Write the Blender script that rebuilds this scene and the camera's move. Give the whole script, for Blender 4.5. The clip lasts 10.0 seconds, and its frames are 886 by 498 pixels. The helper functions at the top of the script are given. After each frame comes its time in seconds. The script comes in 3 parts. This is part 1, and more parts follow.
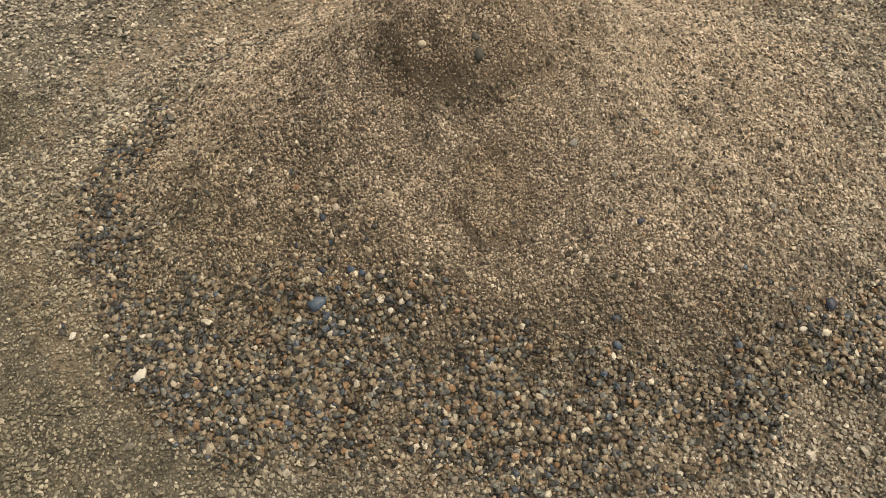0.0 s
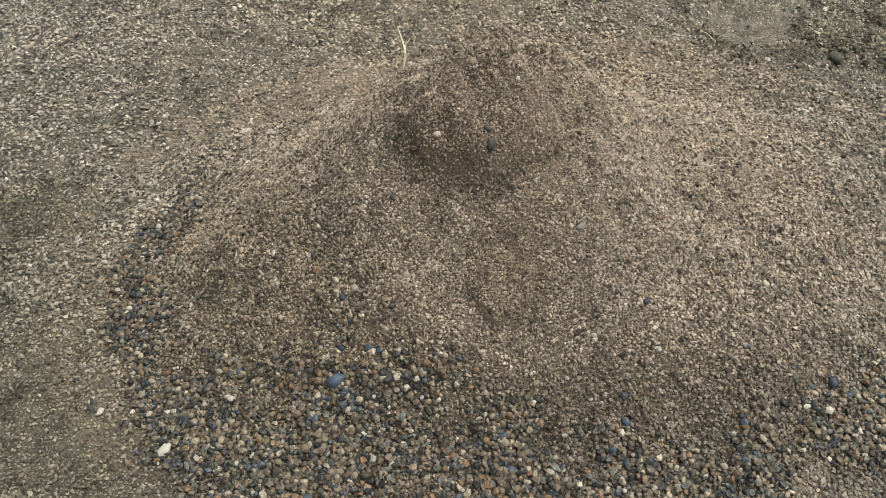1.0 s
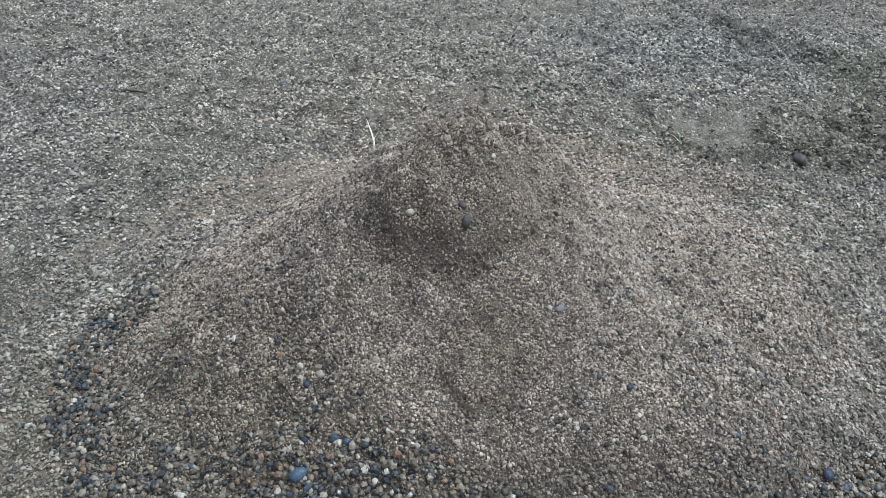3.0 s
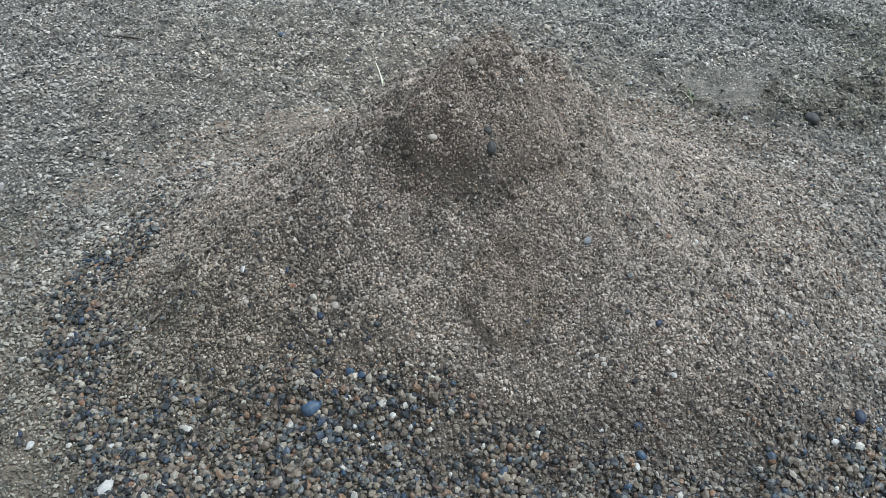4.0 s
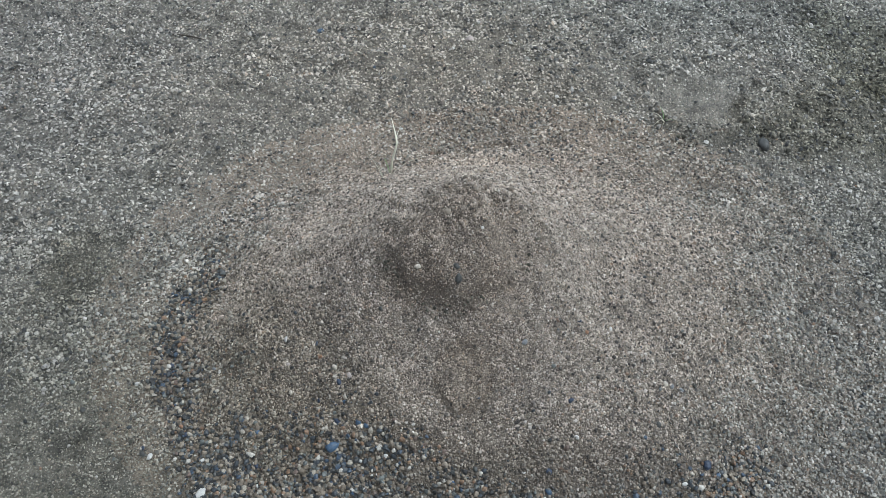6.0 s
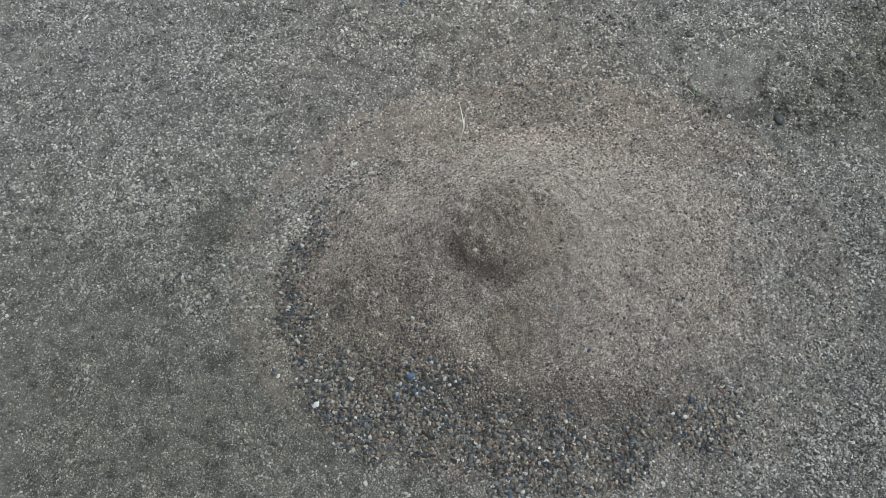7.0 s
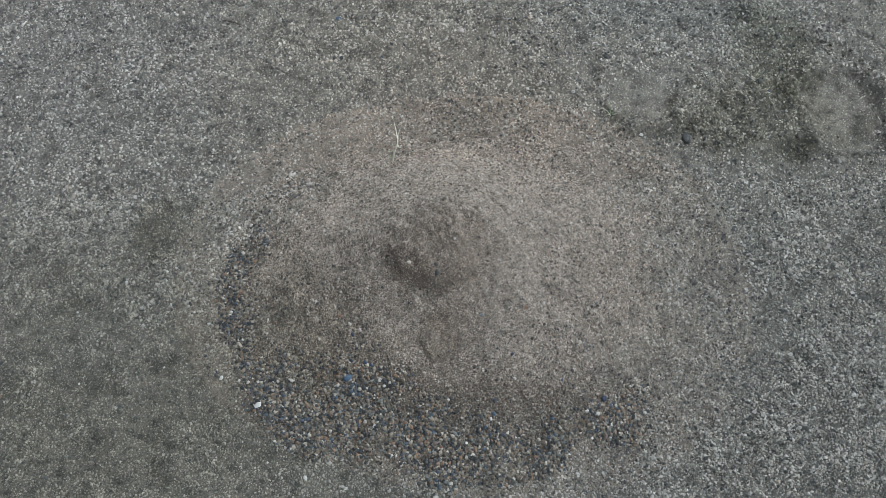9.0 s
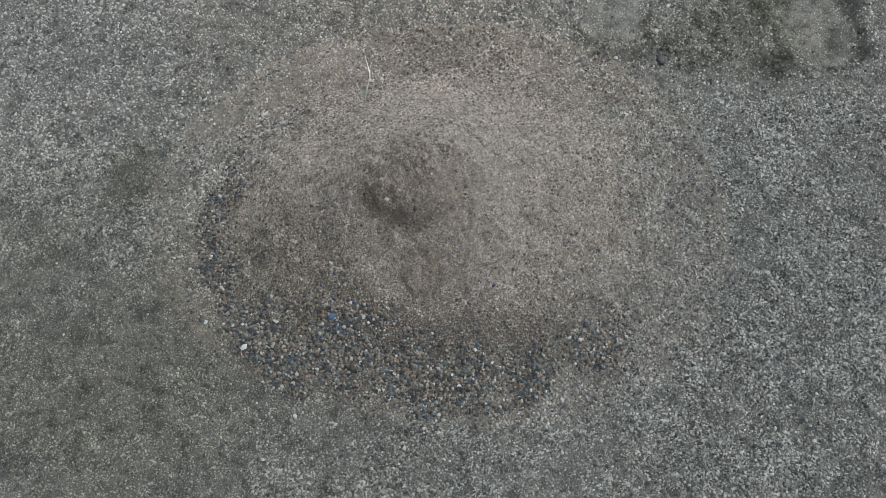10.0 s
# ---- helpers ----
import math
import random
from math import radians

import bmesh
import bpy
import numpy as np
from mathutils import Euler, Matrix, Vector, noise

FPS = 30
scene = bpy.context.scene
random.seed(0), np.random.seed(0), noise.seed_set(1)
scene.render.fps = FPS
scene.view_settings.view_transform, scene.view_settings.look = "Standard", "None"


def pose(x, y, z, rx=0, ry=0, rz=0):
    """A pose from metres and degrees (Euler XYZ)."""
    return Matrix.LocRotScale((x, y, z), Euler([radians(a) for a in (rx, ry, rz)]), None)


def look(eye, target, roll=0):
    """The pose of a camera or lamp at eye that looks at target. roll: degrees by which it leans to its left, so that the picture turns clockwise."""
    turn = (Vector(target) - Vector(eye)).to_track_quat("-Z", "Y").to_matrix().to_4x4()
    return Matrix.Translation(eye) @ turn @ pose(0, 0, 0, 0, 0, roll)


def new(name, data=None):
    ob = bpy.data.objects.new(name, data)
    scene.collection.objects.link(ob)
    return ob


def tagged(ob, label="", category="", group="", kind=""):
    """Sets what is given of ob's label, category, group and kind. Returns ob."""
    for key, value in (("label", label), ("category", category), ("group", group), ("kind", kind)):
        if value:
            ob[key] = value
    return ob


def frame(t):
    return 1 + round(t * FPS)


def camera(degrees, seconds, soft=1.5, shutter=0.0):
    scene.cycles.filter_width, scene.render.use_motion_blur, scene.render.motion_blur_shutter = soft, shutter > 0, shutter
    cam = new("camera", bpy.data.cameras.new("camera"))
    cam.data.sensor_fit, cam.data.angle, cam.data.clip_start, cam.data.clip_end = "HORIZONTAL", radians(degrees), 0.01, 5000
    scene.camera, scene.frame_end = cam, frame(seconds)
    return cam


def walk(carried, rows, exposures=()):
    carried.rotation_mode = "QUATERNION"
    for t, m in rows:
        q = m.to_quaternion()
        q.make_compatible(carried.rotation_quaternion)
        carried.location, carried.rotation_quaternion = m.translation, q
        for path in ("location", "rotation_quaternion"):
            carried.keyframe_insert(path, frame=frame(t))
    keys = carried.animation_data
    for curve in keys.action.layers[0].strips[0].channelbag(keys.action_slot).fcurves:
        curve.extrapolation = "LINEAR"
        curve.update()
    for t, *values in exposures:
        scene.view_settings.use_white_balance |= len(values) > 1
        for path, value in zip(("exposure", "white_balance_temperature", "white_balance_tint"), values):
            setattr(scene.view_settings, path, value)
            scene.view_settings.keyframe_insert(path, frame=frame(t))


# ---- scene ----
cam = camera(52.5, 10.0, soft=0.85)
PATH = [
    (0, (-0.185, 0.001, 0.669), (-0.058, 1.32, -0.829), -1.6),
    (0.5, (-0.186, -0.021, 0.685), (-0.063, 1.385, -0.733), -1.8),
    (1, (-0.187, -0.027, 0.694), (-0.075, 1.428, -0.674), -2.3),
    (1.5, (-0.183, -0.025, 0.695), (-0.058, 1.473, -0.624), -2.1),
    (2, (-0.181, -0.027, 0.716), (-0.032, 1.536, -0.522), -1.9),
    (2.2, (-0.182, -0.025, 0.713), (-0.017, 1.565, -0.488), -1.5),
    (3.3, (-0.209, -0.021, 0.607), (0.033, 1.599, -0.54), 0.7),
    (3.5, (-0.215, -0.02, 0.593), (0.031, 1.585, -0.574), 1.0),
    (4, (-0.238, -0.019, 0.572), (0.04, 1.585, -0.59), 2.4),
    (4.5, (-0.24, -0.021, 0.573), (0.061, 1.595, -0.566), 3.7),
    (5, (-0.233, -0.02, 0.593), (0.059, 1.604, -0.538), 3.8),
    (5.2, (-0.223, -0.018, 0.621), (0.041, 1.587, -0.542), 3.3),
    (6.3, (-0.147, -0.025, 1.201), (-0.072, 1.124, -0.435), 0.0),
    (6.5, (-0.134, -0.031, 1.287), (-0.098, 1.062, -0.387), -1.4),
    (7, (-0.139, -0.059, 1.418), (-0.207, 0.946, -0.31), -5.5),
    (7.5, (-0.17, -0.061, 1.496), (-0.246, 0.924, -0.243), -5.8),
    (8, (-0.2, -0.071, 1.526), (-0.202, 0.898, -0.224), -1.9),
    (8.5, (-0.177, -0.075, 1.54), (-0.124, 0.918, -0.196), 1.4),
    (9, (-0.156, -0.074, 1.541), (-0.054, 0.893, -0.206), 3.5),
    (9.5, (-0.153, -0.073, 1.543), (-0.028, 0.848, -0.228), 3.8),
    (10, (-0.149, -0.058, 1.549), (-0.017, 0.756, -0.273), 3.8),
]
LIGHT = [(0.0, 1.07, 9000, 9), (0.5, 1.05, 8150, 8), (1.0, 1.05, 7300, 5), (1.5, 1.07, 6750, 4.5), (2.0, 1.08, 6250, 4.5), (3.3, 1.06, 5600, 3.5), (5.2, 1.06, 5600, 3.5), (6.5, 0.91, 5680, 3.5), (10.0, 0.82, 5680, 3.5)]
walk(cam, [(t, look(eye, target, roll)) for t, eye, target, roll in PATH], LIGHT)

# ---- world and light: an overcast sky with a broad, weak sun ----
world = bpy.data.worlds.new("overcast_sky")
scene.world = world
world.use_nodes = True
wn, wl = world.node_tree.nodes, world.node_tree.links
wn.clear()
SUN_ELEVATION, SUN_AZIMUTH = 66.0, 95.0
sky = wn.new("ShaderNodeTexSky")
sky.sky_type = 'NISHITA'
sky.sun_disc = False
sky.sun_elevation, sky.sun_rotation = radians(SUN_ELEVATION), radians(SUN_AZIMUTH)
sky.dust_density = 4.0
grey = wn.new("ShaderNodeHueSaturation")
grey.inputs["Saturation"].default_value = 0.22
back = wn.new("ShaderNodeBackground")
back.inputs["Strength"].default_value = 0.10
wout = wn.new("ShaderNodeOutputWorld")
wl.new(sky.outputs[0], grey.inputs["Color"])
wl.new(grey.outputs[0], back.inputs["Color"])
wl.new(back.outputs[0], wout.inputs["Surface"])
lamp = bpy.data.lights.new("sun", 'SUN')
lamp.energy, lamp.angle, lamp.color = 1.0, radians(34), (1.0, 0.97, 0.93)
sun = new("sun", lamp)
sd = Vector((math.sin(radians(SUN_AZIMUTH)) * math.cos(radians(SUN_ELEVATION)),
             math.cos(radians(SUN_AZIMUTH)) * math.cos(radians(SUN_ELEVATION)), math.sin(radians(SUN_ELEVATION))))
sun.matrix_world = look(sd * 20, (0, 0.7, 0))

# ---- shape of the ground and of the heap ----
rng = np.random.default_rng(7)


def lattice(ix, iy, seed):
    n = (ix.astype(np.int64) * 374761393 + iy.astype(np.int64) * 668265263 + seed * 1442695041) & 0x7FFFFFFF
    n = ((n ^ (n >> 13)) * 1274126177) & 0x7FFFFFFF
    return ((n ^ (n >> 16)) & 0xFFFFF) / float(0xFFFFF)


def waves(x, y, size, seed=0):
    """Smooth value noise from -1 to 1; size: metres of a cell."""
    x, y = np.asarray(x, float) / size, np.asarray(y, float) / size
    ix, iy = np.floor(x), np.floor(y)
    fx, fy = x - ix, y - iy
    fx, fy = fx * fx * (3 - 2 * fx), fy * fy * (3 - 2 * fy)
    a, b = lattice(ix, iy, seed), lattice(ix + 1, iy, seed)
    c, d = lattice(ix, iy + 1, seed), lattice(ix + 1, iy + 1, seed)
    return 2 * ((a + (b - a) * fx) * (1 - fy) + (c + (d - c) * fx) * fy) - 1


def step(a, b, v):
    s = np.clip((v - a) / (b - a), 0, 1)
    return s * s * (3 - 2 * s)


def spot(x, y, cx, cy, rx, ry=None):
    ry = ry or rx
    return np.exp(-((x - cx) / rx) ** 2 - ((y - cy) / ry) ** 2)


def segment(x, y, ax, ay, bx, by):
    """Distance to a straight line from a to b."""
    ux, uy = bx - ax, by - ay
    s = np.clip(((x - ax) * ux + (y - ay) * uy) / (ux * ux + uy * uy), 0, 1)
    return np.hypot(x - ax - s * ux, y - ay - s * uy)


def arc(x, y, cx, cy, r, a0, a1, soft=12):
    """Signed distance outward from a circle, and how far the angle lies within a0 to a1 degrees."""
    d = np.hypot(x - cx, y - cy) - r
    mid, half = (a0 + a1) / 2, (a1 - a0) / 2
    off = np.abs((np.degrees(np.arctan2(y - cy, x - cx)) - mid + 180) % 360 - 180)
    return d, 1 - step(half - soft, half + soft, off)


TOP_X, TOP_Y = -0.0977, 0.6995


def cone(x, y):
    """The plain heap: a slumped cone, wider to its sides than to front and back."""
    dx, dy = x - TOP_X, y - TOP_Y
    r = np.sqrt(dx * dx + dy * dy + 0.022 ** 2) - 0.006
    th = np.arctan2(dy, dx)
    R = 0.3126 + 0.0452 * np.cos(th) + 0.0199 * np.sin(th) + 0.042 * np.cos(2 * th) - 0.0076 * np.sin(2 * th)
    k = 4.491
    return 0.2772 * np.log1p(np.exp(np.clip(k * (1 - r / R), -50, 50))) / np.log1p(np.exp(k))


def heap_height(x, y):
    h = cone(x, y) * 1.018 - 0.005
    # the crest: a knob with a steep side, a notch and a shoulder
    h = h + 0.022 * spot(x, y, -0.060, 0.710, 0.040, 0.05) + 0.009 * spot(x, y, -0.064, 0.704, 0.012, 0.018) + 0.020 * spot(x, y, -0.013, 0.718, 0.020, 0.035)
    h = h + 0.012 * spot(x, y, 0.018, 0.712, 0.02, 0.03) - 0.013 * spot(x, y, -0.047, 0.702, 0.010, 0.022) - 0.010 * spot(x, y, -0.126, 0.714, 0.016, 0.025)
    h = h - 0.009 * spot(x, y, -0.088, 0.716, 0.014, 0.025) + 0.003 * spot(x, y, -0.165, 0.752, 0.04, 0.04) + 0.010 * spot(x, y, -0.36, 0.63, 0.06)
    h = h - 0.012 * spot(x, y, 0.06, 0.80, 0.05) - 0.010 * spot(x, y, -0.24, 0.83, 0.06)
    h = h - 0.011 * spot(x, y, -0.17, 0.60, 0.05, 0.045) - 0.02 * spot(x, y, 0.095, 0.655, 0.05, 0.06)
    h = h + 0.016 * spot(x, y, 0.12, 0.46, 0.09, 0.05)
    # the damp cap stands on a small scarp
    d, a = arc(x, y, -0.085, 0.705, 0.096 + 0.006 * waves(x, y, 0.03, 5), -156, -48, 11)
    side = step(-95, -125, np.degrees(np.arctan2(y - 0.705, x + 0.085)))
    h = h + a * ((0.010 + 0.006 * side) * step(0.004, -0.005, d) * step(-0.09, -0.008, d) - (0.005 + 0.003 * side) * np.exp(-((d - 0.012) / 0.012) ** 2))
    # a tongue of fine sand that slid down the front
    d = np.hypot((x + 0.090) / 1.0, (y - 0.548) / 1.05) - 0.035 - 0.004 * waves(x, y, 0.02, 9)
    h = h + 0.010 * step(0.001, -0.004, d) * step(0.560, 0.525, y)
    d = np.hypot(x + 0.056, (y - 0.556) / 1.1) - 0.026 - 0.004 * waves(x, y, 0.02, 10)
    h = h + 0.004 * step(0.001, -0.004, d) * step(0.568, 0.538, y)
    # the sharp rib at the side of the front face
    d = segment(x, y, 0.022, 0.690, 0.002, 0.575) + 0.004 * waves(x, y, 0.03, 3)
    h = h + 0.009 * np.exp(-(d / 0.009) ** 2)
    # the crack behind the top
    d, a = arc(x, y, -0.055, 0.70, 0.112 + 0.006 * waves(x, y, 0.04, 7), 20, 125, 10)
    h = h + a * (0.008 * step(0.004, -0.004, d) * step(-0.06, 0, d) - 0.010 * np.exp(-(d / 0.006) ** 2))
    on = step(0.0, 0.05, h)
    cap = spot(x, y, -0.085, 0.69, 0.11, 0.09)
    h = h + on * (0.004 * waves(x, y, 0.06, 11) + 0.0022 * waves(x, y, 0.025, 12))
    h = h + on * (0.0014 + 0.0045 * cap) * waves(x, y, 0.013, 13) + on * (0.001 + 0.0022 * cap) * waves(x, y, 0.0075, 14)
    return h


def ground_height(x, y):
    near = 1 / (1 + (np.hypot(x, y - 0.8) / 3.0) ** 2)
    z = 0.005 * waves(x, y, 0.35, 21) + 0.0055 * waves(x, y, 0.11, 22) + 0.005 * waves(x, y, 0.05, 23) + 0.0038 * waves(x, y, 0.026, 24) + 0.0026 * waves(x, y, 0.0145, 25)
    # churned, mossy strip with clods
    churn = spot(x, y, 0.62, 1.10, 0.13, 0.09)
    z = z + churn * (0.008 + 0.010 * waves(x, y, 0.045, 31) + 0.008 * waves(x, y, 0.018, 32))
    # a round heel mark, pressed in, with a crumbled rim
    d = np.hypot(x - 0.832, (y - 1.10) / 1.28) - 0.098 - 0.014 * waves(x, y, 0.06, 33) - 0.006 * waves(x, y, 0.02, 48)
    z = z - 0.026 * step(0.004, -0.010, d) + 0.010 * np.exp(-((d - 0.016) / 0.013) ** 2) * (1 + waves(x, y, 0.03, 34))
    # a shallow pressed saucer
    d = np.hypot((x - 0.385) / 1.0, (y - 1.14) / 0.95) - 0.075 - 0.02 * waves(x, y, 0.06, 35) - 0.006 * waves(x, y, 0.02, 47)
    z = z - 0.009 * step(0.006, -0.012, d) + 0.008 * (1 + waves(x, y, 0.025, 40)) * np.exp(-((d - 0.014) / 0.010) ** 2)
    # a rut further off
    d = segment(x, y, 0.54, 1.60, 0.66, 1.36) + 0.012 * waves(x, y, 0.08, 36)
    z = z + 0.006 * np.exp(-((d - 0.03) / 0.02) ** 2) * (1 + waves(x, y, 0.03, 38)) - 0.007 * np.exp(-(d / 0.018) ** 2)
    d = segment(x, y, 0.66, 1.36, 0.90, 1.22) + 0.012 * waves(x, y, 0.08, 37)
    z = z + 0.004 * np.exp(-((d - 0.03) / 0.02) ** 2) * (1 + waves(x, y, 0.03, 39)) - 0.005 * np.exp(-(d / 0.018) ** 2)
    # kicked-out dents beside the heel mark and the big stone
    for cx, cy, w in ((0.467, 1.062, 0.022), (0.717, 1.138, 0.03), (0.700, 0.993, 0.028), (0.735, 1.225, 0.022), (0.868, 1.27, 0.02), (0.775, 1.165, 0.02)):
        z = z - 0.012 * spot(x, y, cx, cy, w)
    # a low step in the ground behind the heap
    d = segment(x, y, -0.12, 1.012, 0.03, 1.038) + 0.006 * waves(x, y, 0.03, 45)
    z = z - 0.011 * np.exp(-(d / 0.008) ** 2)
    # scuffs
    z = z - 0.010 * spot(x, y, -0.64, 0.82, 0.03, 0.05) - 0.009 * spot(x, y, -0.76, 0.68, 0.05, 0.03)
    z = z - 0.008 * spot(x, y, 0.41, 0.69, 0.025) - 0.008 * spot(x, y, 0.54, 0.84, 0.03, 0.05)
    return z * near


def under_grains(x, y):
    return ground_height(x, y) - 0.0012


def surface(x, y):
    return ground_height(x, y) + np.maximum(heap_height(x, y), 0.0)


def normals(x, y, e=0.004):
    gx = (surface(x + e, y) - surface(x - e, y)) / (2 * e)
    gy = (surface(x, y + e) - surface(x, y - e)) / (2 * e)
    n = np.stack([-gx, -gy, np.ones_like(gx)], -1)
    return n / np.linalg.norm(n, axis=-1, keepdims=True)


def level(x, y):
    return float(surface(np.array([x]), np.array([y]))[0])


# ---- materials ----
def shader(name, rough=0.85, spec=0.25):
    m = bpy.data.materials.new(name)
    m.use_nodes = True
    t = m.node_tree
    b = t.nodes["Principled BSDF"]
    b.inputs["Roughness"].default_value = rough
    b.inputs["Specular IOR Level"].default_value = spec
    return m, t, b


def node(t, kind, **values):
    n = t.nodes.new(kind)
    for key, v in values.items():
        n.inputs[key].default_value = v
    return n


def ramp(t, fac, stops, hard=False):
    r = t.nodes.new("ShaderNodeValToRGB")
    r.color_ramp.interpolation = 'CONSTANT' if hard else 'LINEAR'
    e = r.color_ramp.elements
    while len(e) < len(stops):
        e.new(0.5)
    for el, (p, c) in zip(e, stops):
        el.position, el.color = p, (*c, 1)
    t.links.new(fac, r.inputs["Fac"])
    return r.outputs["Color"]


def mix(t, how, fac, a, b):
    n = t.nodes.new("ShaderNodeMixRGB")
    n.blend_type = how
    for v, s in ((fac, n.inputs[0]), (a, n.inputs[1]), (b, n.inputs[2])):
        if isinstance(v, (int, float)):
            s.default_value = v
        elif isinstance(v, tuple):
            s.default_value = (*v, 1)
        else:
            t.links.new(v, s)
    return n.outputs[0]


def place(t):
    """The place in the world, in metres."""
    return t.nodes.new("ShaderNodeNewGeometry").outputs["Position"]


def cloud(t, pos, size, detail=3.0, rough=0.6):
    n = node(t, "ShaderNodeTexNoise", Scale=1 / size, Detail=detail, Roughness=rough)
    t.links.new(pos, n.inputs["Vector"])
    return n.outputs["Fac"]


def patch(t, pos, centre, radii, ragged=0.9, soft=0.6):
    """A mask with a ragged edge: 1 inside an ellipsoid, 0 outside."""
    sub = t.nodes.new("ShaderNodeVectorMath")
    sub.operation = 'SUBTRACT'
    t.links.new(pos, sub.inputs[0])
    sub.inputs[1].default_value = centre
    div = t.nodes.new("ShaderNodeVectorMath")
    div.operation = 'DIVIDE'
    t.links.new(sub.outputs[0], div.inputs[0])
    div.inputs[1].default_value = radii
    ln = t.nodes.new("ShaderNodeVectorMath")
    ln.operation = 'LENGTH'
    t.links.new(div.outputs[0], ln.inputs[0])
    wob = t.nodes.new("ShaderNodeMath")
    wob.operation = 'MULTIPLY_ADD'
    t.links.new(cloud(t, pos, min(radii[:2]) * 0.5, 6, 0.75), wob.inputs[0])
    wob.inputs[1].default_value = ragged * 2
    t.links.new(ln.outputs["Value"], wob.inputs[2])
    mr = node(t, "ShaderNodeMapRange")
    mr.inputs[1].default_value, mr.inputs[2].default_value = 1 + ragged + soft / 2, 1 + ragged - soft / 2
    t.links.new(wob.outputs[0], mr.inputs[0])
    return mr.outputs[0]


# centre, radii, tint, amount
DAMP_AND_SHADE = (((-0.085, 0.655, 0.22), (0.095, 0.055, 0.10), (0.76, 0.70, 0.645), 0.45),
        ((-0.060, 0.585, 0.13), (0.055, 0.07, 0.09), (0.88, 0.85, 0.82), 0.5),
        # shadow under the scarp's overhang, painted into the sand colour
        ((-0.140, 0.632, 0.18), (0.050, 0.024, 0.06), (0.66, 0.61, 0.57), 0.25),
        # left-hand flank, darker and slightly olive
        ((-0.30, 0.59, 0.06), (0.14, 0.12, 0.09), (0.76, 0.75, 0.70), 0.6),
        # foot band: shade of the crevices between gravel, painted on the sand below
        ((-0.10, 0.43, 0.03), (0.34, 0.09, 0.06), (0.58, 0.57, 0.55), 0.75))
MOSS_AND_DENTS = (((0.66, 1.08, 0.0), (0.20, 0.11, 0.1), (0.70, 0.70, 0.60), 0.7),
        ((0.72, 1.26, 0.0), (0.09, 0.14, 0.1), (0.68, 0.69, 0.59), 0.75),
        # darker spots in three of the dents
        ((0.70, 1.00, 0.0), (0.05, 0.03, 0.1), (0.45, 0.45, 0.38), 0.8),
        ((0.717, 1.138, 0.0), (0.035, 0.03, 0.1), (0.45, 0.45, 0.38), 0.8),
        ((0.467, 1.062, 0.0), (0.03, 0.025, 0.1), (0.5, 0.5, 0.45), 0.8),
        # darker spots at the left-hand scuff and around the grass tuft
        ((-0.62, 0.84, 0.0), (0.06, 0.08, 0.1), (0.72, 0.71, 0.64), 0.7),
        ((0.318, 1.095, 0.0), (0.025, 0.02, 0.1), (0.5, 0.5, 0.46), 0.8))
# far ground: brightness of the grazing view, painted in as a paler tint
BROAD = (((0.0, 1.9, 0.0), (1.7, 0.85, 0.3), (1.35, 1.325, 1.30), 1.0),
         ((0.05, 1.22, 0.0), (0.42, 0.22, 0.1), (1.10, 1.03, 0.97), 0.8),
         ((-0.80, 0.70, 0.0), (0.16, 0.13, 0.1), (0.80, 0.795, 0.76), 0.6),
         # olive ground, painted darker for sky light the camera holder blocks
         ((-0.68, 0.42, 0.0), (0.46, 0.30, 0.1), (0.71, 0.705, 0.63), 0.85),
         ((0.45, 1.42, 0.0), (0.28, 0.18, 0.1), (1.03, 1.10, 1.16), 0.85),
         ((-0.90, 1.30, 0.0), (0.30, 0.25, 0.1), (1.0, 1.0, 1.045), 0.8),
         ((0.55, 0.65, 0.0), (0.26, 0.35, 0.1), (0.92, 0.94, 0.94), 0.5),
         ((-0.75, 0.62, 0.0), (0.10, 0.06, 0.1), (1.10, 1.12, 1.16), 0.7),
         ((0.832, 1.115, 0.0), (0.085, 0.105, 0.1), (1.18, 1.17, 1.18), 0.8),
         ((0.38, 1.17, 0.0), (0.11, 0.085, 0.1), (1.15, 1.18, 1.21), 0.6))
# shade at the saucer's near rim and in the rut, painted as dark patches
RUT_SHADE = (((0.375, 1.050, 0.0), (0.075, 0.016, 0.1), (0.55, 0.55, 0.52), 0.8),
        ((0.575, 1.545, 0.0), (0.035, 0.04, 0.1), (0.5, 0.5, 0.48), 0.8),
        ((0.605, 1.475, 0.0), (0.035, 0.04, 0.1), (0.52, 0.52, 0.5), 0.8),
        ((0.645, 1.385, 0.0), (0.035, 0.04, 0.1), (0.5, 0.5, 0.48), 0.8))


